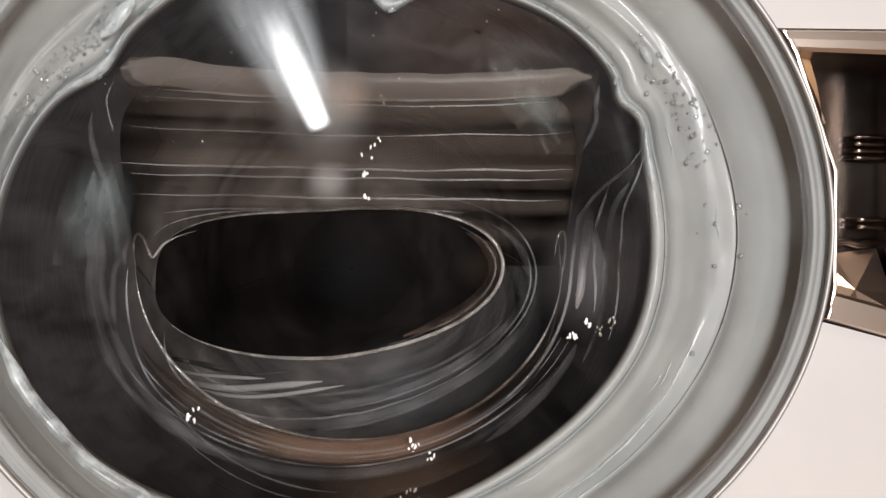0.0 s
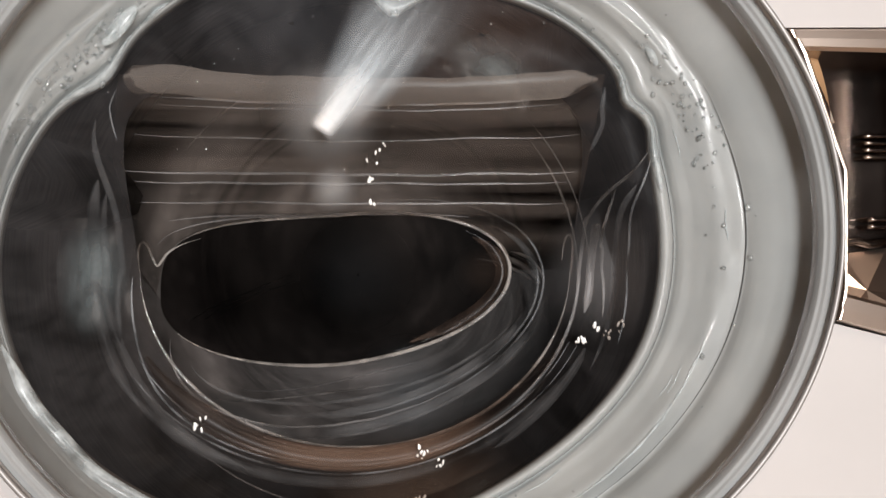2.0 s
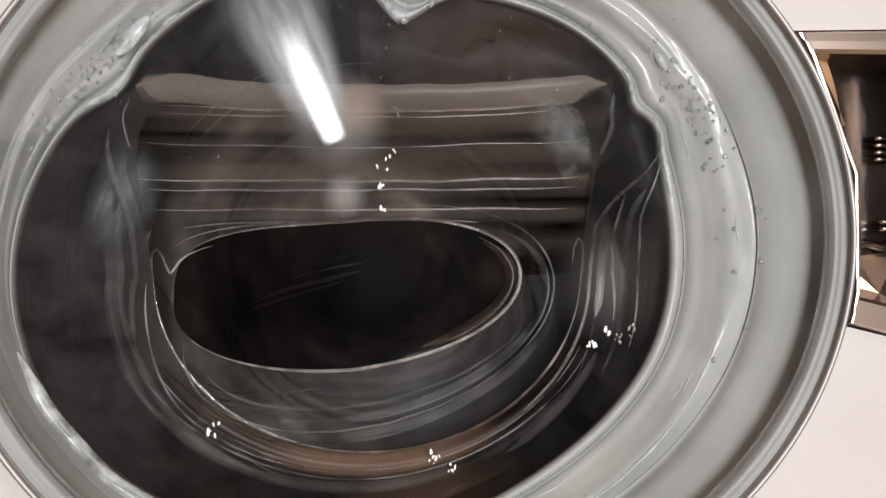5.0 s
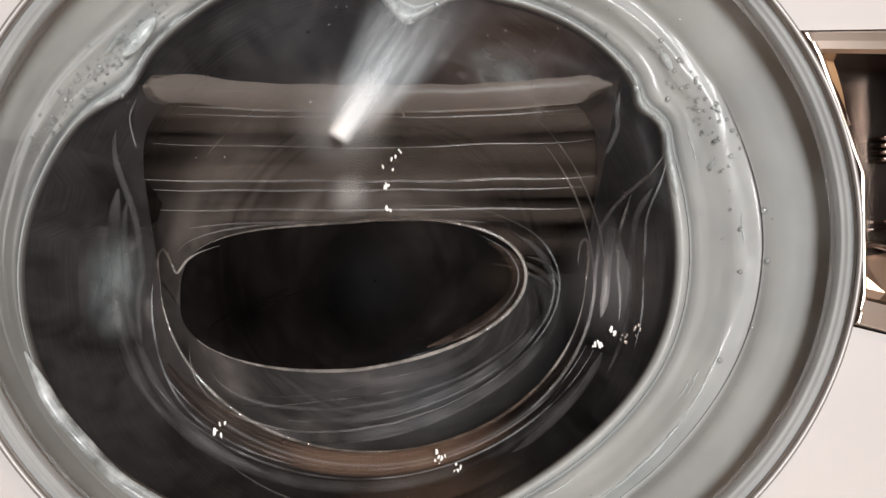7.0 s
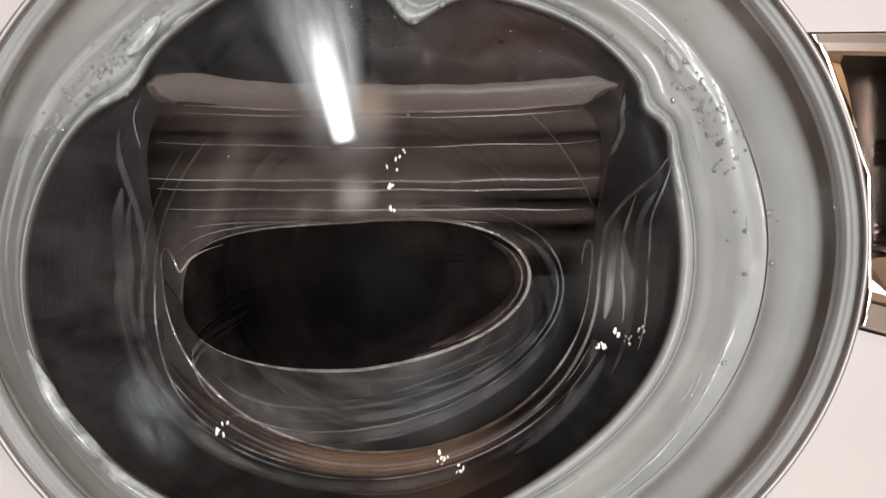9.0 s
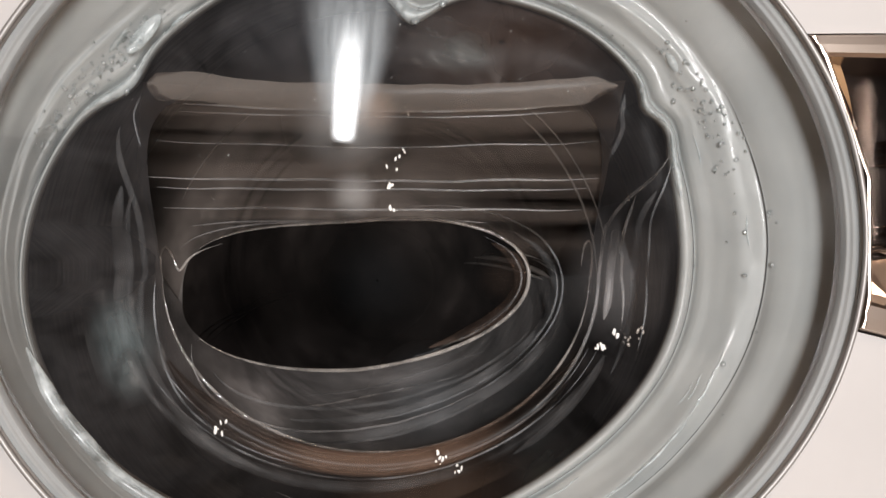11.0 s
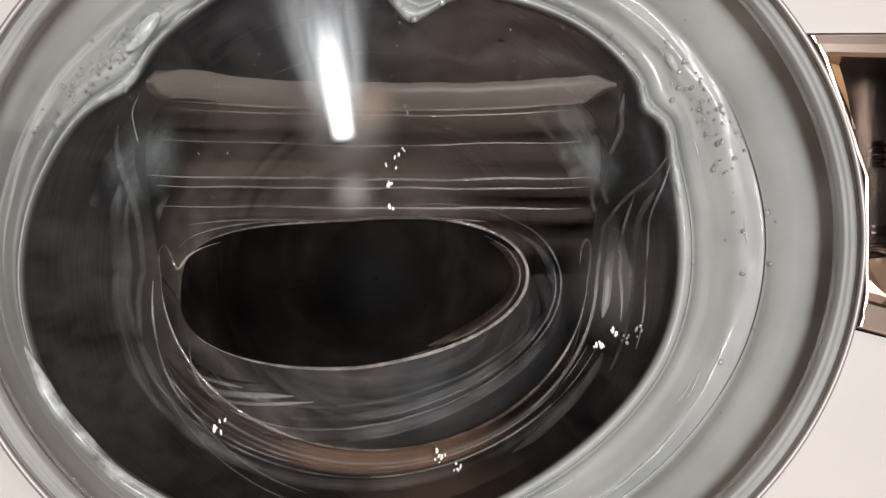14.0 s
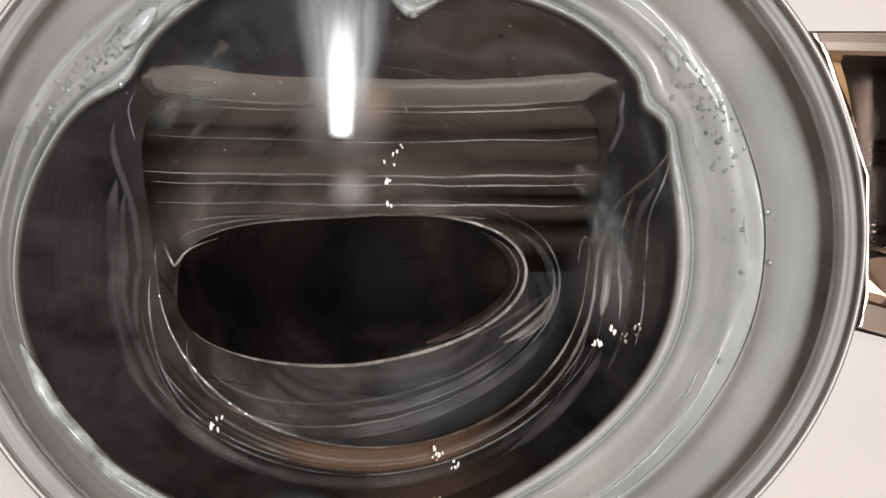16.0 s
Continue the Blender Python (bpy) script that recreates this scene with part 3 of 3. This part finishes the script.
# the rim of the bowl turns over into the end face at both horns, placed to fit the camera's view
for horn in (((-0.1440, 0.484), (-0.1450, 0.492), (-0.1448, 0.498), (-0.1428, 0.501), (-0.1402, 0.4985), (-0.1378, 0.4925), (-0.1358, 0.4890), (-0.1335, 0.4915), (-0.1300, 0.4960), (-0.1230, 0.5000), (-0.1120, 0.5035)),
             ((0.0758, 0.480), (0.0772, 0.490), (0.0776, 0.498), (0.0768, 0.504), (0.0748, 0.5045), (0.0728, 0.500), (0.0718, 0.490))):
    pts = [Vector((x, 0.0905, z)) for x, z in horn]
    fine = []
    for k in range(len(pts) - 1):
        a, b, d, e = pts[max(k - 1, 0)], pts[k], pts[k + 1], pts[min(k + 2, len(pts) - 1)]
        for f in (0, 0.25, 0.5, 0.75):
            fine.append(0.5 * (2 * b + (d - a) * f + (2 * a - 5 * b + 4 * d - e) * f * f + (3 * b - a - 3 * d + e) * f ** 3))
    part("horn_bead", tube(fine, 0.0007), G_BEAD, door)
part("bead", tube([INNER[i] for i in LOW], 0.0009), G_BEAD, door)
# pale reflected lines across the sloping face, drawn as shallow ridges
for v, r in ((0.10, 0.0006), (0.135, 0.0004), (0.30, 0.0004), (0.50, 0.0007), (0.56, 0.0006), (0.68, 0.0006), (0.80, 0.0006), (0.9, 0.0005)):
    row = [p + Vector((0, 0, 0.0011 * noise.noise(Vector((p.x * 28, v * 9, 5))))) for p in slope_row(v, -0.001)]
    k = int(1 + 3 * random.random())
    part("ridge", tube(row[k:-k] if v < 0.75 else row[k + 2:-15], r), G_RIDGE, door)
# the pale band along the top of the sloping face, built as a step
rows = []
for v, back, drop in ((0.0, 0.002, 0.0036), (0.015, 0.0035, 0.0010), (0.05, 0.003, -0.0012), (0.075, 0.0, -0.0022)):
    row = []
    mid_line = slope_row(0.03)[1:-1]
    for q, p in enumerate(slope_row(v)[1:-1]):
        end = smooth01(min((q + 0.5) / 1.2, (59.2 - q) / 5))
        p = mid_line[q].lerp(p, end)
        row.append(p + Vector((0, -back, drop * end + 0.0016 * noise.noise(Vector((p.x * 45, v * 3, 1))) + 0.0022 * hump(p.x * 1000, -116, 16))))
    rows.append(row)
part("step", grid(rows, False), G_STEP, door, "pale beige band across the glass")
# soft patches of reflection and glow painted on the glass
for cx, y, cz, w, k in ((-0.048, 0.0455, 0.560, 0.030, SHEEN), (-0.046, 0.066, 0.527, 0.0135, SHEEN_SMALL), (0.031, 0.0945, 0.486, 0.016, SHEEN_BROWN), (-0.035, 0.0940, 0.484, 0.030, SHEEN_DIM),
                        (0.025, 0.058, 0.600, 0.080, SHEEN_TOP), (-0.065, 0.059, 0.604, 0.060, SHEEN_BLUE), (-0.037, 0.0465, 0.566, 0.015, SHEEN_AMBER), (-0.010, 0.0875, 0.424, 0.030, SHEEN_LOW),
                        (0.092, 0.066, 0.485, 0.040, SHEEN_SIDE), (0.000, 0.058, 0.372, 0.070, SHEEN_FOOT)):
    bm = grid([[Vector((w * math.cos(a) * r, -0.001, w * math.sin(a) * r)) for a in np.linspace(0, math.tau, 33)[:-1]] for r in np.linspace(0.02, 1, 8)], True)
    patch = part("sheen", bm, k, door, "faint patch of painted reflection on the glass")
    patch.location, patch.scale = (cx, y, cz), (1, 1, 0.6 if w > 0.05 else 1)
# rounded foot of the bowl, with the floor's brown reflection painted along it
for s, r, m in ((0.13, 0.0062, G_BROWN), (0.19, 0.0007, G_FAINT), (0.3, 0.0006, G_FAINT), (0.40, 0.0030, G_SOFT)):
    part("foot_bead", tube([INNER[i].lerp(mouth[i], s) + Vector((0, -0.004, 0)) for i in LOW[14:-12]], r), m, door)


def ripple(a, b, a0, a1, r, look_of, cx=-0.0337, cz=0.4648, y=0.0885, lean=0.176):
    """A pale ring round the end face, or a stretch of it, leaning and sized to fit the camera's view."""
    pts = []
    for k in np.linspace(radians(a0), radians(a1), 64):
        x = a * math.cos(k)
        pts.append(Vector((cx + x, y, cz + lean * x + b * math.sin(k) + 0.0006 * noise.noise(Vector((x * 60, math.sin(k) * 3, a * 900))))))
    part("ripple", tube(pts, r, sides=6), look_of, door)


ripple(0.0954, 0.0557, 176, 300, 0.0007, G_RIDGE)
ripple(0.0954, 0.0557, 285, 442, 0.0006, G_FAINT)
ripple(0.0925, 0.0520, 268, 372, 0.0006, G_FAINT)
ripple(0.0900, 0.0480, 282, 352, 0.0012, G_SOFT)
ripple(0.0985, 0.0620, 236, 330, 0.0010, G_SOFT)
ripple(0.0880, 0.0440, 196, 335, 0.0010, G_SOFT)
ripple(0.0970, 0.0590, 215, 350, 0.0030, G_SOFT, y=0.0875)
ripple(0.0910, 0.0500, 240, 400, 0.0026, G_SOFT, y=0.0872)
# brown reflection painted as an arc at the end face
ripple(0.0860, 0.0350, 296, 395, 0.0034, G_BROWN_ARC, -0.0454, 0.4760, 0.0950, 0.11)
ripple(0.0865, 0.0375, 290, 400, 0.0006, G_FAINT, -0.0454, 0.4760, 0.0955, 0.11)


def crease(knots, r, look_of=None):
    """A pale line drawn on the wall for a reflection, its knots (step round the bowl, share from mouth to end) set to
    fit the camera's view.
    """
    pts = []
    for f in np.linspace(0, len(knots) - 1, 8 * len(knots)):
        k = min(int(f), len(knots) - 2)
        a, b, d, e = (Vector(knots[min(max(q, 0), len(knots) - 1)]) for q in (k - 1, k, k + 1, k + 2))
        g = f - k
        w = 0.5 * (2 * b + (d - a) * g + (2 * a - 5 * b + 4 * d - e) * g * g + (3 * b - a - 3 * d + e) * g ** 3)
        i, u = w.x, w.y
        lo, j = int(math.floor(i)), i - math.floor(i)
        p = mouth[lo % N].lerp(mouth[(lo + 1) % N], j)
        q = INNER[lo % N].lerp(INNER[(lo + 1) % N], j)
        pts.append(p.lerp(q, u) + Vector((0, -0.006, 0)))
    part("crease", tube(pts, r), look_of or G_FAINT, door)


# the flame-like pale lines beside the folded lip
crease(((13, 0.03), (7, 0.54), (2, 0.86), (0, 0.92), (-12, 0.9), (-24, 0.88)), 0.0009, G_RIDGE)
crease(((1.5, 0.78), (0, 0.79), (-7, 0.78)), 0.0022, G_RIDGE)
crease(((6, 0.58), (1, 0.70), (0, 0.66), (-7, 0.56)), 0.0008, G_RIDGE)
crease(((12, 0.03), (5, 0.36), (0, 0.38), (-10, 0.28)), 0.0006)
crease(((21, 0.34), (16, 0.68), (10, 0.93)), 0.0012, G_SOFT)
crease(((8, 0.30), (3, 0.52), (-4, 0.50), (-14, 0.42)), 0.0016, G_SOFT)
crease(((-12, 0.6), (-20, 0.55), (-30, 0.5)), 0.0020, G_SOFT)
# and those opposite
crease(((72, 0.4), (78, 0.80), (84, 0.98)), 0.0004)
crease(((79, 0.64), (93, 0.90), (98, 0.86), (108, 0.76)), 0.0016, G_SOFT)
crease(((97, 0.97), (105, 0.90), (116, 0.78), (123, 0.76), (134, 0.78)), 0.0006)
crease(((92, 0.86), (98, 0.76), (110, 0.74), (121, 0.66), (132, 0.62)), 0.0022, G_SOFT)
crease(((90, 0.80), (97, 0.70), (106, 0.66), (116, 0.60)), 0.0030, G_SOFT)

# ---- water on the rubber and the glass ----
drops = bmesh.new()
rng = random.Random(5)


def drop_at(bm, p, r, flat=0.6, long=1.3):
    turn = Euler((0, rng.uniform(-0.5, 0.5), 0))
    bmesh.ops.create_icosphere(bm, subdivisions=2, radius=1, matrix=Matrix.LocRotScale(p, turn, (r * rng.uniform(0.7, 1.2), r * flat, r * rng.uniform(0.8, long))))


for count, s, ds, a, da, r in ((60, 0.42, 0.07, 26, 7, 0.0009), (60, 0.30, 0.08, 150, 8, 0.0009), (60, 0.36, 0.08, 134, 8, 0.0009), (18, 0.12, 0.06, 52, 8, 0.0008), (60, 0.5, 0.3, 180, 180, 0.0005), (14, 0.06, 0.04, 84, 5, 0.0010)):
    for _ in range(count):
        q = on_gasket(min(0.95, max(0.02, rng.gauss(s, ds))), rng.gauss(a, da) if da < 90 else rng.uniform(0, 360))
        drop_at(drops, q + Vector((0, -0.0006, 0)), r * rng.uniform(0.5, 1.4))
tagged(mesh_object("condensation", drops, WATER), "fine water droplets clinging to the grey gasket", "water drops", kind="stuff")
for s, a, r in ((0.62, 7, 0.0016), (0.45, 5, 0.0012), (0.63, -2, 0.0011), (0.45, -3, 0.0011), (0.46, -20, 0.0011), (0.25, 33, 0.0013), (0.02, 80, 0.0022), (0.03, 76, 0.0016), (0.02, 86, 0.0015), (0.01, 137, 0.0019),
                (0.42, 33, 0.0013), (0.42, 22, 0.0012), (0.61, -14, 0.0011), (0.03, 38, 0.0017)):
    one = bmesh.new()
    drop_at(one, on_gasket(s, a) + Vector((0, -0.001, 0)), r)
    tagged(mesh_object("water_drop", one, WATER), "clear water drop on the grey rubber gasket", "water drop", "drops on the gasket")
# lamp glints painted as white specks, placed to fit the camera's view
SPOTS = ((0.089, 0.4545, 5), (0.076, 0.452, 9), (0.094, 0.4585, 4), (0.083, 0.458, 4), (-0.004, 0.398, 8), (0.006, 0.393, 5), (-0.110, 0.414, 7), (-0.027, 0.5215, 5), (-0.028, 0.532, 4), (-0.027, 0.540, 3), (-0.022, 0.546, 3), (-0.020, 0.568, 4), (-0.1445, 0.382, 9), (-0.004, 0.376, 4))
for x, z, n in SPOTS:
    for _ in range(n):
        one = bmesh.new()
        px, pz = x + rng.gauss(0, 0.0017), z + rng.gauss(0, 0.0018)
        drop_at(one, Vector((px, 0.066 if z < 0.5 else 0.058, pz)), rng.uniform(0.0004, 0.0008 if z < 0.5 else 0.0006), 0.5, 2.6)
        tagged(mesh_object("glint_speck", one, GLINT), "bright white speck standing for a lamp glint on the door glass", "water drop", "splashes on the glass")

# long blisters of soapy water under the upper lip
for at, length, width, tilt in (((-0.1385, 0.0425, 0.5970), 0.0115, 0.0034, 40), ((-0.1495, 0.0440, 0.5950), 0.0080, 0.0014, 38), ((0.1035, 0.0440, 0.5890), 0.0060, 0.0022, -28)):
    one = bmesh.new()
    bmesh.ops.create_icosphere(one, subdivisions=3, radius=1, matrix=Matrix.LocRotScale(Vector(at), Euler((0, radians(tilt), 0)), (width, 0.0022, length)))
    tagged(mesh_object("soap_blister", one, G_SOAP_SHINE), "long whitish blister of soapy water under the rubber lip", "soap film", "smears on the gasket")

# fine spray on the upper part of the glass
glass_marks = bmesh.new()
for count, x, z, dx, dz in ((34, -0.068, 0.580, 0.030, 0.022), (12, 0.040, 0.600, 0.022, 0.008), (14, -0.028, 0.603, 0.012, 0.005), (10, 0.02, 0.575, 0.05, 0.02)):
    for _ in range(count):
        drop_at(glass_marks, Vector((rng.gauss(x, dx), 0.044, min(0.612, rng.gauss(z, dz)))), rng.uniform(0.00018, 0.00048), 0.6, 1.4)
tagged(mesh_object("fine_spray", glass_marks, WATER), "fine specks of water on the upper door glass", "water drops", kind="stuff")

# ---- lamp reflections, drawn as moving streaks ----
J = Vector((-0.0481, 0.022, 0.5498))
eye = Vector((-0.025, -0.322, 0.503))
# the drawn reflection is turned to mirror the lamp to the camera
facing = ((LAMP - J).normalized() + (eye - J).normalized()).normalized()
FLASH = Matrix.Translation(J) @ facing.to_track_quat("-Y", "Z").to_matrix().to_4x4()
flash = empty("lamp_flash", "white lamp reflection flashing across the door glass, drawn as a streak", "water jet")


def blade(length, w0, w1, w2, y):
    rows = []
    for f in np.linspace(0, 1, 24):
        w = (w0 + (w1 - w0) * smooth01(f / 0.35)) if f < 0.35 else (w1 + (w2 - w1) * (f - 0.35) / 0.65)
        rows.append([Vector((w * g, y - 0.0008 * (1 - g * g), -0.004 + length * f)) for g in np.linspace(-1, 1, 13)])
    return grid(rows, False)


part("core", blade(0.058, 0.0070, 0.0092, 0.0110, 0), FLASH_CORE, flash)
veil = part("veil", blade(0.098, 0.0100, 0.0200, 0.0340, 0.003), FLASH_VEIL, flash, "thin veil of painted reflection")

# flashes of reflected light drawn as three arms, on a ring tilted to fit the camera's view
SWIRL = pose(-0.039, 0.241, 0.4524) @ pose(0, 0, 0, 0, -11, 0) @ pose(0, 0, 0, -76.6, 0, 0)
swirl = empty("flash_swirl", "bright curved reflections circling in the drum, drawn as solid arcs", "water")
swirl.matrix_basis = SWIRL
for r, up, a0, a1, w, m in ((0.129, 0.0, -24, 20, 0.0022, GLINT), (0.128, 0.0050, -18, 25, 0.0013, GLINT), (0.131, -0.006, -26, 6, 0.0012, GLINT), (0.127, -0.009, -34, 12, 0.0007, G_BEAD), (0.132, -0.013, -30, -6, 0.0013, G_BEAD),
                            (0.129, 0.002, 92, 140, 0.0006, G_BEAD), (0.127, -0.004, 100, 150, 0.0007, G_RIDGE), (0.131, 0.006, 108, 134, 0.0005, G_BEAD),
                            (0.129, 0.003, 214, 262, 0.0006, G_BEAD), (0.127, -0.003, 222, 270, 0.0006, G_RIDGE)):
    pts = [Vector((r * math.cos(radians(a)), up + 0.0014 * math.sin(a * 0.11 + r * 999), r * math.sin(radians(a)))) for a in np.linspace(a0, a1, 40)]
    part("streak", tube(pts, w, sides=6), m, swirl, "bright reflected streak, drawn solid")


# ---- motion ----
LEAN = ((0, -25), (.1, 18), (.2, -52), (.3, 7), (.4, -30), (.5, 28), (.6, -33), (.7, 4), (.8, -45), (.9, 5), (1.0, -45), (1.1, 10), (1.2, -45), (1.3, 0), (1.4, -55), (1.5, 0),
        (1.6, -45), (1.7, -5), (1.8, -60), (1.9, -14), (2.0, 35), (2.1, -22), (2.2, 10), (2.3, -4), (2.4, 30), (2.5, -14), (2.6, 30), (2.7, -25), (2.8, 20), (2.9, -25), (3.0, 30), (3.1, -18),
        (3.2, 22), (3.3, -42), (3.4, 10), (3.5, -38), (3.6, 8), (3.7, -40), (3.8, -2), (3.9, -50), (4.0, -2), (4.1, -30), (4.2, 0), (6.3, -8), (6.4, 35), (6.5, -12), (6.6, 10), (6.8, 35), (7.0, 33),
        (7.2, 18), (7.5, -28), (8.0, 3), (8.2, 0), (8.5, -45), (9.0, -14), (9.2, 0), (11.3, -10), (11.4, 30), (11.5, -22), (11.6, 0), (11.7, -5), (11.8, 30), (11.9, -20), (12.0, 28),
        (12.1, -45), (12.2, 14), (12.3, -33), (12.4, 18), (12.5, -30), (12.6, 5), (12.7, -48), (12.8, 0), (12.9, -45), (13.0, -2), (13.1, -40), (13.2, -5), (13.3, -55), (13.4, -14), (13.5, -20), (13.6, 0), (13.7, -30), (13.8, -14), (13.9, -40), (14.0, -10), (14.1, -45), (14.2, 10), (14.3, -18), (14.4, 30),
        (14.5, 3), (14.6, -3), (14.7, -18), (14.8, -45), (14.9, -38), (15.0, 8), (15.1, -5), (15.2, 0), (15.3, 18), (15.4, 18), (15.5, -28), (15.6, -18), (15.7, -14), (15.8, 4), (15.9, -28), (16.0, 0))
# moments at which the drawn reflection is tilted back to look short to the camera
SHORT = (.5, 1.0, 2.0, 3.0, 3.5, 6.4, 6.8, 7.0, 8.5, 11.4, 11.6, 11.8, 12.0, 12.2, 12.4, 12.7, 12.9, 13.1, 13.3, 13.5, 13.7, 13.9, 14.1, 14.4, 14.8, 14.9, 15.0, 15.3, 15.4, 15.5, 15.8)
# where the strongest drawn flash stands, counted anticlockwise from the right
EDGE = ((0, 242), (.5, 330), (1.0, 22), (1.5, 212), (2.0, 15), (2.5, 240), (3.0, 328), (3.5, 22), (4.0, 215), (6.3, 222), (6.5, 245), (7.0, 15), (7.5, 255), (8.0, 340), (8.5, 28), (8.8, 225), (9.0, 165), (9.2, 330),
        (11.3, 222), (11.5, 250), (12.0, 14), (12.5, 258), (13.0, 345), (13.5, 200), (14.0, 228), (14.5, 208), (15.0, 335), (15.5, 22), (16.0, 330))


def lean_rows():
    rows, swing = [], 0
    for (t, a), (t2, _) in zip(LEAN, LEAN[1:] + ((16.1, 0),)):
        rows.append((t, a))
        u = t + 0.1
        while u < t2 - 0.05:   # the unseen moments go on swinging in the same way
            swing += 1
            rows.append((u, (-24, 16, -36, 4)[swing % 4]))
            u += 0.1
    return rows


def motions():
    lean = [(t, a, -34 if min(abs(t - q) for q in SHORT) < 0.04 else 0) for t, a in lean_rows()]
    walk(flash, [(t, FLASH @ pose(0, 0, 0, 0, a, 0) @ pose(0, 0, 0, back, 0, 0)) for t, a, back in lean])
    walk(veil, [(t, pose(0, 0, 0, -0.9 * back, 0, 0)) for t, a, back in lean])
    base, rate, rows, total = drum.matrix_basis.copy(), -540, [], EDGE[0][1]
    for (t0, a0), (t1, a1) in zip(EDGE, EDGE[1:]):
        want = total + rate * (t1 - t0)
        end = a1 + 360 * round((want - a1) / 360)
        steps = math.ceil((t1 - t0) * 15)
        for k in range(steps):
            rows.append((t0 + (t1 - t0) * k / steps, total + (end - total) * k / steps))
        total = end
    rows.append((16.0, total))
    walk(drum, [(t, base @ pose(0, 0, 0, 0, -a, 0)) for t, a in rows])
    walk(swirl, [(t, SWIRL @ pose(0, 0, 0, 0, -a, 0)) for t, a in rows])


motions()
